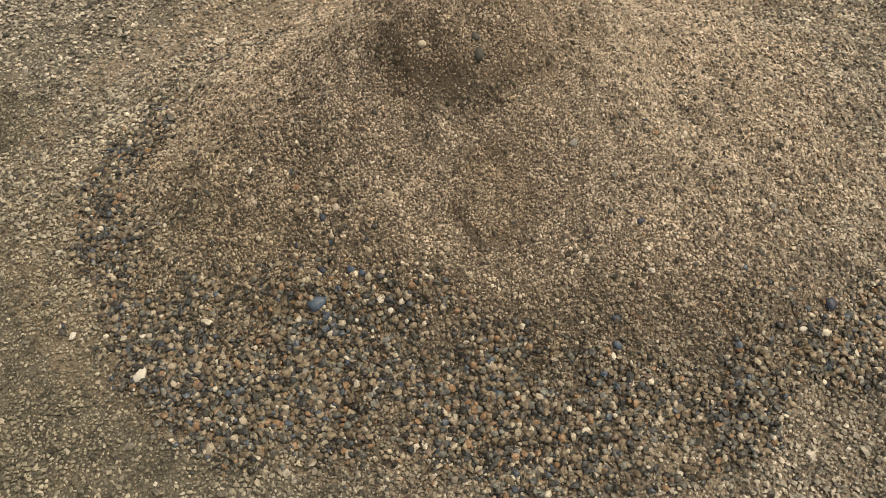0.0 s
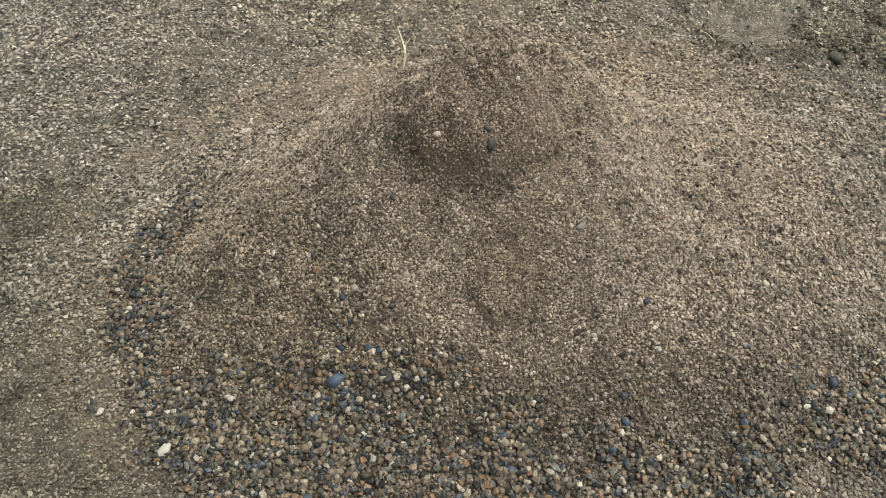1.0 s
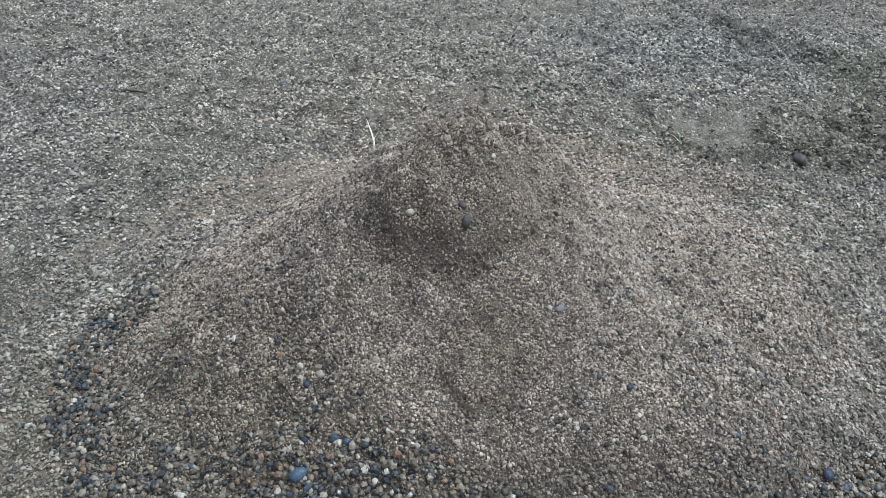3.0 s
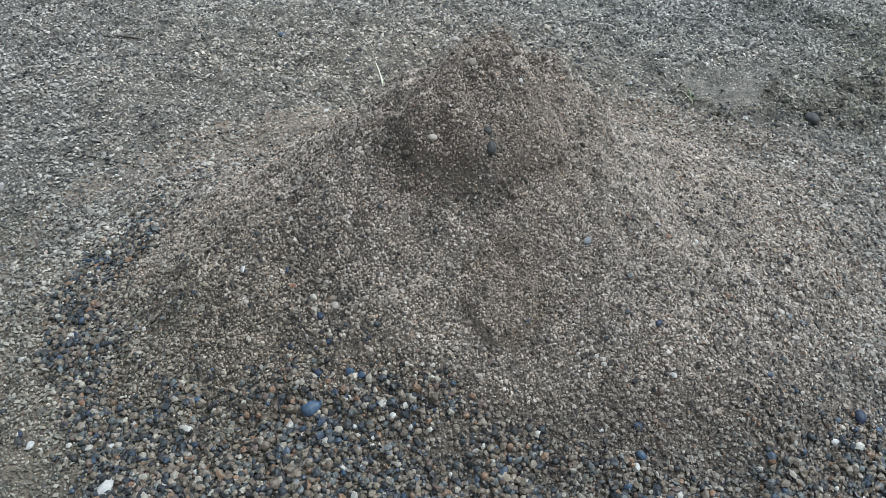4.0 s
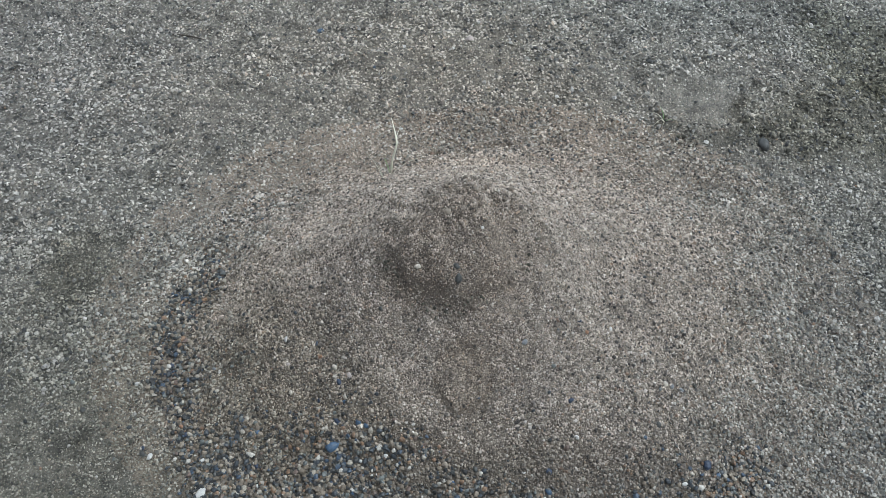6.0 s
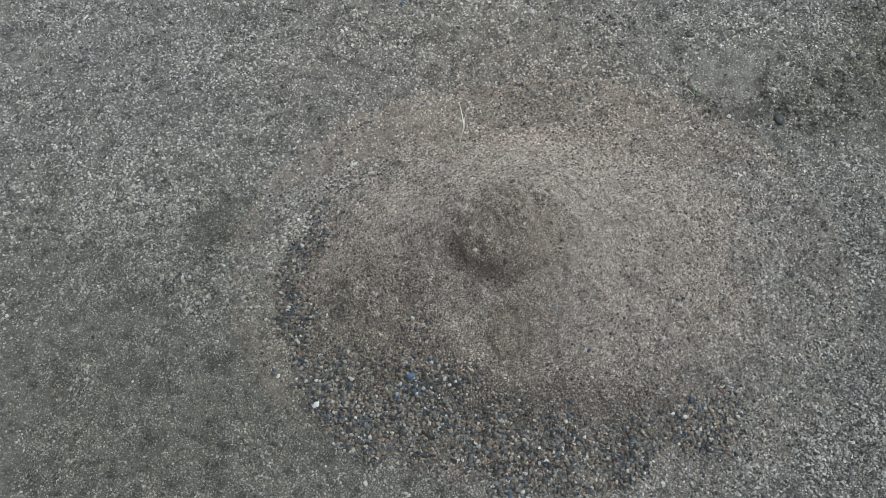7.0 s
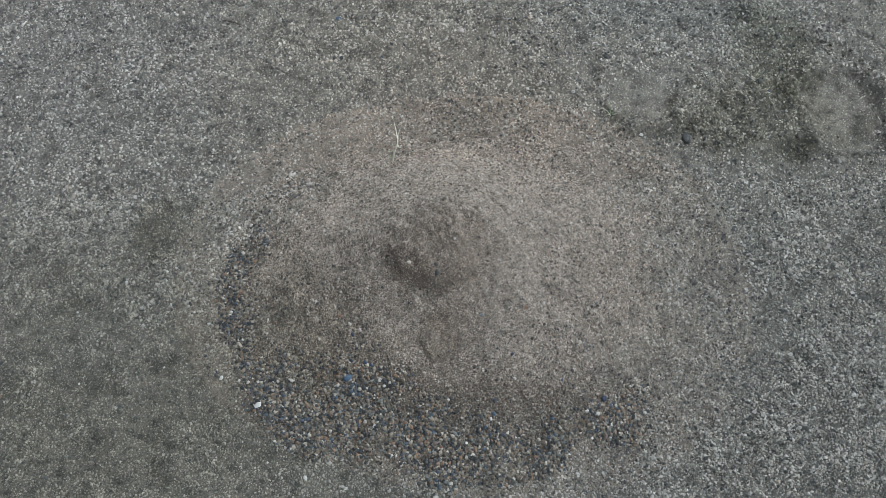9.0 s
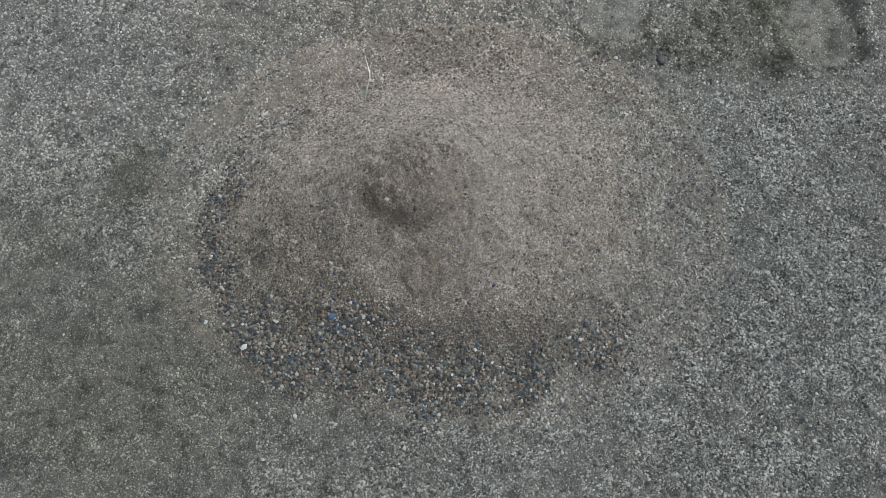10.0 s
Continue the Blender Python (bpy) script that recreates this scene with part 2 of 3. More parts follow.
def stains_and_light(t, pos, colour, blotch=1.0):
    """Damp sand on the cap, algae on the churned strip, blue-grey and tan ground, and painted shade and far brightness,
    at their own places.
    """
    broad = ramp(t, cloud(t, pos, 0.2, 4), [(0.3, (0.88, 0.88, 0.88)), (0.5, (1, 0.995, 0.985)), (0.7, (1.07, 1.06, 1.045))])
    colour = mix(t, 'MULTIPLY', 1.0, colour, broad)
    clumps = ramp(t, cloud(t, pos, 0.022, 6, 0.72), [(0.38, (0.42, 0.415, 0.405)), (0.485, (1, 1, 1)), (0.66, (1.18, 1.135, 1.12))])
    share = t.nodes.new("ShaderNodeMath")
    share.operation = 'MULTIPLY'
    share.inputs[1].default_value = blotch
    t.links.new(ramp(t, cloud(t, pos, 0.24, 3, 0.6), [(0.36, (0.4, 0.4, 0.4)), (0.60, (1, 1, 1))]), share.inputs[0])
    colour = mix(t, 'MULTIPLY', share.outputs[0], colour, clumps)
    mottle = ramp(t, cloud(t, pos, 0.055, 5, 0.7), [(0.38, (0.56, 0.56, 0.54)), (0.50, (1, 1, 1)), (0.66, (1.10, 1.10, 1.09))])
    colour = mix(t, 'MULTIPLY', 0.72 * blotch, colour, mottle)
    for marks in (DAMP_AND_SHADE, MOSS_AND_DENTS, BROAD, RUT_SHADE):
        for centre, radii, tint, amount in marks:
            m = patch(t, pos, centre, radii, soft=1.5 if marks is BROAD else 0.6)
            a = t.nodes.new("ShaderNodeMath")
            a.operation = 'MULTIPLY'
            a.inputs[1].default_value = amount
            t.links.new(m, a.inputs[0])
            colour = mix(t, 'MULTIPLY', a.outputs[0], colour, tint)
    # the darker, finer tongue of sand on the front face
    colour = mix(t, 'MULTIPLY', patch(t, pos, (-0.088, 0.547, 0.1), (0.038, 0.038, 0.09), 0.12, 0.12), colour, (0.89, 0.87, 0.84))
    return colour


SAND = [(0.0, (0.056, 0.055, 0.052)), (0.11, (0.118, 0.115, 0.105)), (0.28, (0.198, 0.190, 0.169)), (0.50, (0.270, 0.258, 0.229)),
        (0.74, (0.330, 0.315, 0.281)), (0.88, (0.25, 0.218, 0.178)), (0.92, (0.365, 0.350, 0.317)), (0.982, (0.41, 0.396, 0.364))]
HEAP_SAND = [(0.0, (0.062, 0.053, 0.045)), (0.09, (0.146, 0.124, 0.104)), (0.23, (0.243, 0.209, 0.176)), (0.43, (0.335, 0.289, 0.244)),
             (0.69, (0.385, 0.334, 0.284)), (0.85, (0.31, 0.240, 0.180)), (0.90, (0.42, 0.378, 0.328)), (0.98, (0.48, 0.450, 0.41))]
GRAVEL = [(0.0, (0.018, 0.018, 0.017)), (0.17, (0.030, 0.035, 0.040)), (0.31, (0.056, 0.058, 0.055)), (0.38, (0.098, 0.080, 0.058)),
          (0.50, (0.128, 0.104, 0.077)), (0.63, (0.185, 0.155, 0.117)), (0.73, (0.100, 0.108, 0.103)), (0.79, (0.170, 0.108, 0.066)),
          (0.85, (0.110, 0.080, 0.064)), (0.885, (0.28, 0.254, 0.208)), (0.938, (0.40, 0.38, 0.335)), (0.964, (0.040, 0.058, 0.084))]
SPECKS = [(0.0, (0.030, 0.030, 0.029)), (0.24, (0.060, 0.060, 0.056)), (0.46, (0.12, 0.113, 0.100)), (0.66, (0.20, 0.189, 0.168)), (0.83, (0.27, 0.258, 0.233)), (0.955, (0.36, 0.347, 0.32))]
HEAP_GRIT = [(0.0, (0.045, 0.040, 0.036)), (0.15, (0.095, 0.083, 0.072)), (0.36, (0.165, 0.143, 0.121)), (0.60, (0.245, 0.213, 0.180)), (0.80, (0.33, 0.29, 0.248)), (0.92, (0.40, 0.37, 0.33)), (0.97, (0.17, 0.118, 0.086))]


def sand_material(name, damp, stops, blotch):
    """Packed sand between the loose grains. damp: its colour against that of dry grains, kept low to paint shade into
    the gaps.
    """
    m, t, b = shader(name, 0.75, 0.45)
    pos = place(t)
    heights, colour = [], None
    for scale, amount in ((330, 1.0), (620, 0.7)):
        v = node(t, "ShaderNodeTexVoronoi", Scale=scale)
        t.links.new(pos, v.inputs["Vector"])
        c = ramp(t, v.outputs["Color"], stops, hard=True)
        colour = c if colour is None else mix(t, 'MIX', 0.45, colour, c)
        heights.append(v.outputs["Distance"])
    dirt = cloud(t, pos, 0.03, 5, 0.7)
    colour = mix(t, 'MULTIPLY', 0.6, colour, ramp(t, dirt, [(0.3, (0.7, 0.68, 0.65)), (0.65, (1.1, 1.08, 1.05))]))
    colour = mix(t, 'MULTIPLY', 1.0, colour, (damp, damp * 0.98, damp * 0.95))
    t.links.new(stains_and_light(t, pos, colour, blotch), b.inputs["Base Color"])
    bump1 = node(t, "ShaderNodeBump", Strength=0.9, Distance=0.0016)
    bump1.invert = True
    t.links.new(heights[0], bump1.inputs["Height"])
    bump2 = node(t, "ShaderNodeBump", Strength=0.7, Distance=0.0008)
    bump2.invert = True
    t.links.new(heights[1], bump2.inputs["Height"])
    t.links.new(bump1.outputs[0], bump2.inputs["Normal"])
    t.links.new(bump2.outputs[0], b.inputs["Normal"])
    return m


def stone_material(name, stops, source, rough=0.7, stained=0.0):
    """Mixed stones, one colour a piece. source: 'island' in a joined mesh, 'object' for single pieces."""
    m, t, b = shader(name, rough, 0.5)
    if source == 'island':
        r = t.nodes.new("ShaderNodeNewGeometry").outputs["Random Per Island"]
    else:
        r = t.nodes.new("ShaderNodeObjectInfo").outputs["Random"]
    colour = ramp(t, r, stops, hard=True)
    pos = place(t)
    speck = cloud(t, pos, 0.0016, 3, 0.7)
    colour = mix(t, 'MULTIPLY', 0.7, colour, ramp(t, speck, [(0.3, (0.72, 0.72, 0.72)), (0.7, (1.2, 1.18, 1.15))]))
    tone = cloud(t, pos, 0.009, 2, 0.5)
    colour = mix(t, 'MULTIPLY', 0.8, colour, ramp(t, tone, [(0.3, (0.66, 0.66, 0.67)), (0.7, (1.3, 1.29, 1.27))]))
    if stained:
        colour = stains_and_light(t, pos, colour, stained)
    t.links.new(colour, b.inputs["Base Color"])
    bump = node(t, "ShaderNodeBump", Strength=0.35, Distance=0.0006)
    t.links.new(speck, bump.inputs["Height"])
    t.links.new(bump.outputs[0], b.inputs["Normal"])
    return m


def plain_stone(name, rgb, rough=0.6, vein=0.25):
    m, t, b = shader(name, rough, 0.35)
    c = t.nodes.new("ShaderNodeTexCoord").outputs["Object"]
    a = cloud(t, c, 0.006, 5, 0.65)
    f = cloud(t, c, 0.0012, 2, 0.7)
    lo, hi = tuple(v * (1 - vein) for v in rgb), tuple(min(1, v * (1 + vein)) for v in rgb)
    colour = mix(t, 'MULTIPLY', 0.5, ramp(t, a, [(0.35, lo), (0.65, hi)]), ramp(t, f, [(0.3, (0.75, 0.75, 0.75)), (0.7, (1.15, 1.15, 1.15))]))
    t.links.new(colour, b.inputs["Base Color"])
    bump = node(t, "ShaderNodeBump", Strength=0.3, Distance=0.0006)
    t.links.new(f, bump.inputs["Height"])
    t.links.new(bump.outputs[0], b.inputs["Normal"])
    return m


# both bases are darkened, so shade between the grains is in their colour
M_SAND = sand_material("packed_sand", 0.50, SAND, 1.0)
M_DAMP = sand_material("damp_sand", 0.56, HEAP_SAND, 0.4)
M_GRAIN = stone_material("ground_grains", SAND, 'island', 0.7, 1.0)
M_HEAP = stone_material("heap_sand_grains", HEAP_SAND, 'island', 0.7, 0.4)
M_GRIT = stone_material("mixed_grit", HEAP_GRIT, 'island', 0.65, 0.5)
M_SPECK = stone_material("ground_stones", SPECKS, 'island', 0.6)
M_GRAVEL = stone_material("mixed_gravel", GRAVEL, 'island', 0.5)
M_PEBBLE = stone_material("mixed_pebbles", GRAVEL, 'object', 0.55)
# for soil crumbs, and for crumbs that draw shadow lines on the heap
M_SOIL_SHADE = stone_material("soil_and_shade", [(0.0, (0.05, 0.047, 0.036)), (0.35, (0.085, 0.08, 0.06)), (0.7, (0.13, 0.12, 0.095))], 'island', 0.95)
STONES = {
    'blue': plain_stone("blue_slate", (0.046, 0.074, 0.115), 0.45),
    'navy': plain_stone("dark_blue_stone", (0.030, 0.040, 0.064), 0.5),
    'white': plain_stone("white_quartz", (0.44, 0.43, 0.40), 0.5, 0.15),
    'cream': plain_stone("cream_stone", (0.38, 0.345, 0.285), 0.6),
    'tan': plain_stone("tan_sandstone", (0.25, 0.215, 0.17), 0.75),
    'pink': plain_stone("pinkish_stone", (0.33, 0.285, 0.255), 0.6),
    'dark': plain_stone("dark_basalt", (0.055, 0.055, 0.052), 0.6),
    'grey': plain_stone("grey_stone", (0.17, 0.175, 0.18), 0.6),
    'rust': plain_stone("rust_brown_stone", (0.22, 0.125, 0.075), 0.65),
}


# ---- mesh helpers ----
def mesh_from(name, co, faces, smooth=True):
    """A mesh from arrays: corners (n, 3) and faces (m, 3 or 4)."""
    me = bpy.data.meshes.new(name)
    k = faces.shape[1]
    me.vertices.add(len(co))
    me.vertices.foreach_set("co", np.ascontiguousarray(co, np.float32).ravel())
    me.loops.add(faces.size)
    me.loops.foreach_set("vertex_index", np.ascontiguousarray(faces, np.int32).ravel())
    me.polygons.add(len(faces))
    me.polygons.foreach_set("loop_start", np.arange(0, faces.size, k, dtype=np.int32))
    me.polygons.foreach_set("use_smooth", np.full(len(faces), smooth))
    me.update(calc_edges=True)
    return me


def sheet(name, xs, ys, height, keep=None):
    X, Y = np.meshgrid(xs, ys)
    Z = height(X, Y)
    nx, ny = len(xs), len(ys)
    i = np.arange(nx * ny).reshape(ny, nx)
    f = np.stack([i[:-1, :-1], i[:-1, 1:], i[1:, 1:], i[1:, :-1]], -1).reshape(-1, 4)
    co = np.stack([X.ravel(), Y.ravel(), Z.ravel()], -1)
    if keep is not None:
        f = f[keep(co[f[:, 0], 0], co[f[:, 0], 1])]
        used = np.unique(f)
        back_to = np.zeros(len(co), np.int64)
        back_to[used] = np.arange(len(used))
        co, f = co[used], back_to[f]
    return mesh_from(name, co, f)


def child(name, me, material, parent, label=""):
    ob = new(name, me)
    if material and not me.materials:
        me.materials.append(material)
    ob.parent = parent
    return tagged(ob, label)


def ball(times):
    bm = bmesh.new()
    bmesh.ops.create_icosphere(bm, subdivisions=times, radius=1)
    v = np.array([p.co[:] for p in bm.verts])
    f = np.array([[p.index for p in q.verts] for q in bm.faces])
    bm.free()
    return v, f


CHIP_V = np.array([(math.cos(a * math.pi / 3), math.sin(a * math.pi / 3), 0.25 * (-1) ** a) for a in range(6)] + [(0, 0, 0.95), (0, 0, -0.95)])
CHIP_F = np.array([(a, (a + 1) % 6, 6) for a in range(6)] + [((a + 1) % 6, a, 7) for a in range(6)])
DOME_V = np.array([(math.cos(a * 0.4 * math.pi), math.sin(a * 0.4 * math.pi), -0.1 + 0.2 * (a % 2)) for a in range(5)] + [(0.28, 0.2, 0.75)])
DOME_F = np.array([(a, (a + 1) % 5, 5) for a in range(5)])
BIT_V = np.array([(1, 0, -0.1), (0, 1, -0.1), (-1, 0, -0.1), (0, -1, -0.1), (0.1, 0.05, 0.85)])
BIT_F = np.array([(0, 1, 4), (1, 2, 4), (2, 3, 4), (3, 0, 4)])
ICO_V, ICO_F = ball(1)
FINE_V, FINE_F = ball(2)


def heap_of(name, x, y, size, v, f, sink=0.25, flat=(0.45, 0.85), smooth=True, rugged=0.22, lift=0.0):
    """Many stones lying on the surface, joined in one mesh."""
    n = len(x)
    N = normals(x, y)
    ref = rng.normal(size=(n, 3))
    N = N + 0.35 * rng.normal(size=(n, 3))
    N /= np.linalg.norm(N, axis=1, keepdims=True)
    A = np.cross(N, ref)
    A /= np.linalg.norm(A, axis=1, keepdims=True)
    B = np.cross(N, A)
    sa, sb = size / 2, size / 2 * rng.uniform(0.62, 1.0, n)
    sc = size / 2 * rng.uniform(flat[0], flat[1], n)
    shape = v[None] * rng.uniform(1 - rugged, 1 + rugged, (n, len(v), 1))
    co = (shape[..., 0:1] * (A * sa[:, None])[:, None] + shape[..., 1:2] * (B * sb[:, None])[:, None]
          + shape[..., 2:3] * (N * sc[:, None])[:, None])
    base = np.stack([x, y, surface(x, y) + sc * (1 - 2 * sink) + lift * size * rng.uniform(-0.3, 1.0, n)], -1)
    co = co + base[:, None]
    faces = f[None] + (np.arange(n) * len(v))[:, None, None]
    return mesh_from(name, co.reshape(-1, 3), faces.reshape(-1, 3), smooth)


def stone_mesh(name, sx, sy, sz, seed):
    """One worn stone, with its base a little below its origin."""
    r = np.random.default_rng(seed)
    v = FINE_V.copy()
    for _ in range(10):
        d = r.normal(size=3)
        d /= np.linalg.norm(d)
        cut = r.uniform(0.58, 0.88)
        over = v @ d - cut
        v = v - 0.9 * np.maximum(over, 0)[:, None] * d
    v = v * (1 + 0.025 * r.normal(size=(len(v), 1)))
    v = v * np.array([sx, sy, sz]) / 2
    return mesh_from(name, v, FINE_F)


# ---- ground ----
def spread(lo, hi, fine, far):
    inner = np.arange(lo, hi + fine / 2, fine)
    out, d = [], fine
    while sum(out) < far:
        d *= 1.28
        out.append(d)
    out = np.cumsum(out)
    return np.concatenate([(lo - out)[::-1], inner, hi + out])


ground = new("ground", sheet("ground", spread(-1.2, 1.2, 0.009, 900), spread(0.0, 2.2, 0.009, 900), under_grains))
ground.data.materials.append(M_SAND)
tagged(ground, "grey-brown damp sandy gravel ground with footmarks and scuffs", "ground", kind="structure")

# ---- heap ----
heap = new("sand_mound", sheet("sand_mound", np.arange(-0.68, 0.62, 0.0036), np.arange(0.18, 1.25, 0.0036),
                              lambda x, y: under_grains(x, y) + heap_height(x, y),
                              lambda x, y: heap_height(x, y) > -0.004))
heap.data.materials.append(M_DAMP)
tagged(heap, "cone-shaped heap of damp brown sand and gravel on the ground", "sand heap")


# ---- where the sorts of stone lie ----
def around(x, y):
    """The angle about the top, from -265 (behind) through -90 (front) to 95, and the distance from it."""
    th = np.degrees(np.arctan2(y - TOP_Y, x - TOP_X))
    return np.where(th > 95, th - 360, th), np.hypot(x - TOP_X, y - TOP_Y)


def coarse(x, y):
    """Share of coarse gravel: it rolled to the foot, at the front and the left-hand side."""
    th, r = around(x, y)
    turn = [-240, -229, -216, -200, -182, -165, -156, -147, -138, -129, -120, -108, -98, -92, -84, -72, -62, -52, -44, -34]
    outer = np.interp(th, turn, [0.345, 0.350, 0.367, 0.350, 0.378, 0.384, 0.378, 0.387, 0.397, 0.389, 0.378, 0.357, 0.345, 0.382, 0.401, 0.408, 0.413, 0.410, 0.465, 0.47])
    inner = np.interp(th, turn, [0.335, 0.325, 0.300, 0.312, 0.326, 0.341, 0.348, 0.325, 0.270, 0.235, 0.215, 0.218, 0.228, 0.238, 0.250, 0.270, 0.345, 0.360, 0.375, 0.40])
    wob = 0.030 * waves(x, y, 0.07, 41) + 0.016 * waves(x, y, 0.026, 42)
    a = step(outer + 0.020, outer - 0.016, r + 0.7 * wob) * step(inner - 0.045, inner + 0.040, r + wob)
    ends = (0.18 + 0.82 * step(-214, -184, th)) * step(-250, -235, th) * step(-26, -44, th)
    patchy = np.clip(0.85 + 0.75 * waves(x, y, 0.05, 43) + 0.35 * waves(x, y, 0.022, 44), 0.25, 1)
    patchy = np.maximum(patchy, step(-140, -165, th))
    return a * ends * patchy * (1 - 0.6 * spot(x, y, 0.08, 0.445, 0.045, 0.035))


def middling(x, y):
    """Share of grit and small gravel on the left-hand face, along a run on it, and on the other flank."""
    th, r = around(x, y)
    left = step(-112, -140, th) * step(-196, -178, th) * step(0.10, 0.20, r) * step(0.37, 0.34, r)
    run = np.exp(-(segment(x, y, -0.228, 0.605, -0.214, 0.510) / 0.022) ** 2)
    front = 0.7 * step(-150, -128, th) * step(-55, -72, th) * step(0.16, 0.22, r) * step(0.40, 0.36, r)
    flank = 0.9 * np.exp(-(segment(x, y, 0.033, 0.600, 0.037, 0.520) / 0.014) ** 2) + 0.55 * step(-70, -45, th) * step(0.20, 0.30, r) + 0.4 * spot(x, y, 0.13, 0.60, 0.07, 0.12)
    return np.clip((0.85 * left + run + front + flank) * np.clip(0.75 + 0.7 * waves(x, y, 0.04, 54), 0.15, 1.2), 0, 1) * on_heap(x, y)


def scatter(n, x0, x1, y0, y1, weight, seed):
    r = np.random.default_rng(seed)
    x, y = r.uniform(x0, x1, n), r.uniform(y0, y1, n)
    k = r.uniform(0, 1, n) < weight(x, y)
    return x[k], y[k], r


def pressed(x, y):
    """1 on the smooth floors of the saucer and of the heel mark."""
    return np.maximum(step(0.085, 0.06, np.hypot(x - 0.385, (y - 1.15) / 0.95)), step(0.09, 0.07, np.hypot(x - 0.832, (y - 1.10) / 1.28)))


def zones(x, y):
    """Coarser and finer stretches of ground."""
    fine = 1 - 0.22 * step(-0.3, -0.5, x) * step(0.75, 0.55, y) - 0.35 * pressed(x, y)
    return np.clip(1 + 0.24 * waves(x, y, 0.055, 66) + 0.12 * waves(x, y, 0.16, 67), 0.75, 1.4) * fine


def strewn(x0, x1, y0, y1, cell, weight, seed):
    """Like scatter, but evenly spread: one place to each cell."""
    r = np.random.default_rng(seed)
    x, y = np.meshgrid(np.arange(x0, x1, cell), np.arange(y0, y1, cell))
    x, y = x.ravel() + r.uniform(-0.55, 0.55, x.size) * cell, y.ravel() + r.uniform(-0.55, 0.55, y.size) * cell
    k = r.uniform(0, 1, x.size) < weight(x, y)
    return x[k], y[k], r


def on_heap(x, y):
    return step(-0.002, 0.004, heap_height(x, y))


def fineness(x, y):
    """1 where the sand is fine (cap, tongue, the front face), 0 where it is gritty."""
    f = spot(x, y, -0.085, 0.56, 0.075, 0.07) + 0.6 * spot(x, y, -0.08, 0.65, 0.09, 0.05) + 0.5 * spot(x, y, 0.02, 0.58, 0.05, 0.1)
    return np.clip(f + 0.25 * waves(x, y, 0.05, 52), 0, 1)


x, y, r = strewn(-0.62, 0.55, 0.2, 1.2, 0.0020, lambda x, y: step(0.004, 0.075, heap_height(x, y) + 0.022 * waves(x, y, 0.07, 53) + 0.010 * waves(x, y, 0.02, 56)) * (1 - 0.7 * coarse(x, y)), 101)
size = (0.0016 + 0.0026 * r.uniform(0, 1, len(x)) ** 3.0) * (1.08 - 0.2 * fineness(x, y)) * (1 + 0.25 * step(0.70, 0.78, y) * zones(x, y))
child("loose_sand", heap_of("loose_sand", x, y, size, DOME_V, DOME_F, 0.22, (0.55, 1.0), False, 0.28, 0.12), M_HEAP, heap,
      "fine brown and grey sand grains")["kind"] = "stuff"

# the steep front takes a second layer
x, y, r = strewn(-0.34, 0.16, 0.44, 0.76, 0.0019, lambda x, y: step(0.06, 0.10, heap_height(x, y)) * (1 - 0.8 * middling(x, y)), 109)
child("loose_sand", heap_of("loose_sand", x, y, 0.0015 + 0.0020 * r.uniform(0, 1, len(x)) ** 3.0, DOME_V, DOME_F, 0.22, (0.55, 1.0), False, 0.28, 0.15), M_HEAP, heap,
      "fine brown and grey sand grains")["kind"] = "stuff"

x, y, r = scatter(150000, -0.62, 0.5, 0.2, 1.15, lambda x, y: 0.45 * middling(x, y) + (0.025 + 0.11 * step(0.0, 0.7, waves(x, y, 0.05, 57)) * step(-0.06, 0.06, x)) * on_heap(x, y) * (1 - 0.8 * fineness(x, y)), 102)
child("grit", heap_of("grit", x, y, 0.0028 + 0.0034 * r.uniform(0, 1, len(x)) ** 2.4, CHIP_V, CHIP_F, 0.12, (0.5, 0.85), False, 0.25, 0.15), M_GRIT, heap,
      "grey-brown grit")["kind"] = "stuff"

x, y, r = scatter(170000, -0.62, 0.45, 0.2, 1.15, lambda x, y: coarse(x, y) * 0.9 + 0.05 * middling(x, y), 103)
size = (0.0032 + 0.0056 * r.uniform(0, 1, len(x)) ** 2.4) * (0.72 + 0.28 * step(0.1, 0.5, coarse(x, y)))
child("gravel", heap_of("gravel", x, y, size, ICO_V, ICO_F, 0.10, (0.4, 0.8), False, 0.24, 0.22), M_GRAVEL, heap,
      "mixed grey, tan, blue and white gravel")["kind"] = "stuff"


def bare(x, y):
    """1 on open ground, 0 on the heap."""
    return 1 - step(0.004, 0.075, heap_height(x, y) + 0.022 * waves(x, y, 0.07, 53) + 0.010 * waves(x, y, 0.02, 56)) * step(0.0, 0.01, heap_height(x, y))


x, y, r = strewn(-0.9, 0.9, 0.1, 0.92, 0.0031, lambda x, y: bare(x, y) * (1 - 0.7 * coarse(x, y)), 104)
child("loose_grit", heap_of("loose_grit", x, y, (0.0026 + 0.0042 * r.uniform(0, 1, len(x)) ** 2.8) * zones(x, y), DOME_V, DOME_F, 0.26, (0.5, 1.0), False, 0.28, 0.12), M_GRAIN, ground)["kind"] = "stuff"
x, y, r = strewn(-1.3, 1.3, 0.05, 2.25, 0.0051, lambda x, y: np.where((np.abs(x) < 0.9) & (y < 0.92) & (y > 0.1), 0, bare(x, y) * step(2.5, 1.7, y)), 108)
child("loose_grit", heap_of("loose_grit", x, y, (0.0038 + 0.0044 * r.uniform(0, 1, len(x)) ** 2.4) * zones(x, y), BIT_V, BIT_F, 0.25, (0.35, 0.62), False, 0.3, 0.10), M_GRAIN, ground)["kind"] = "stuff"


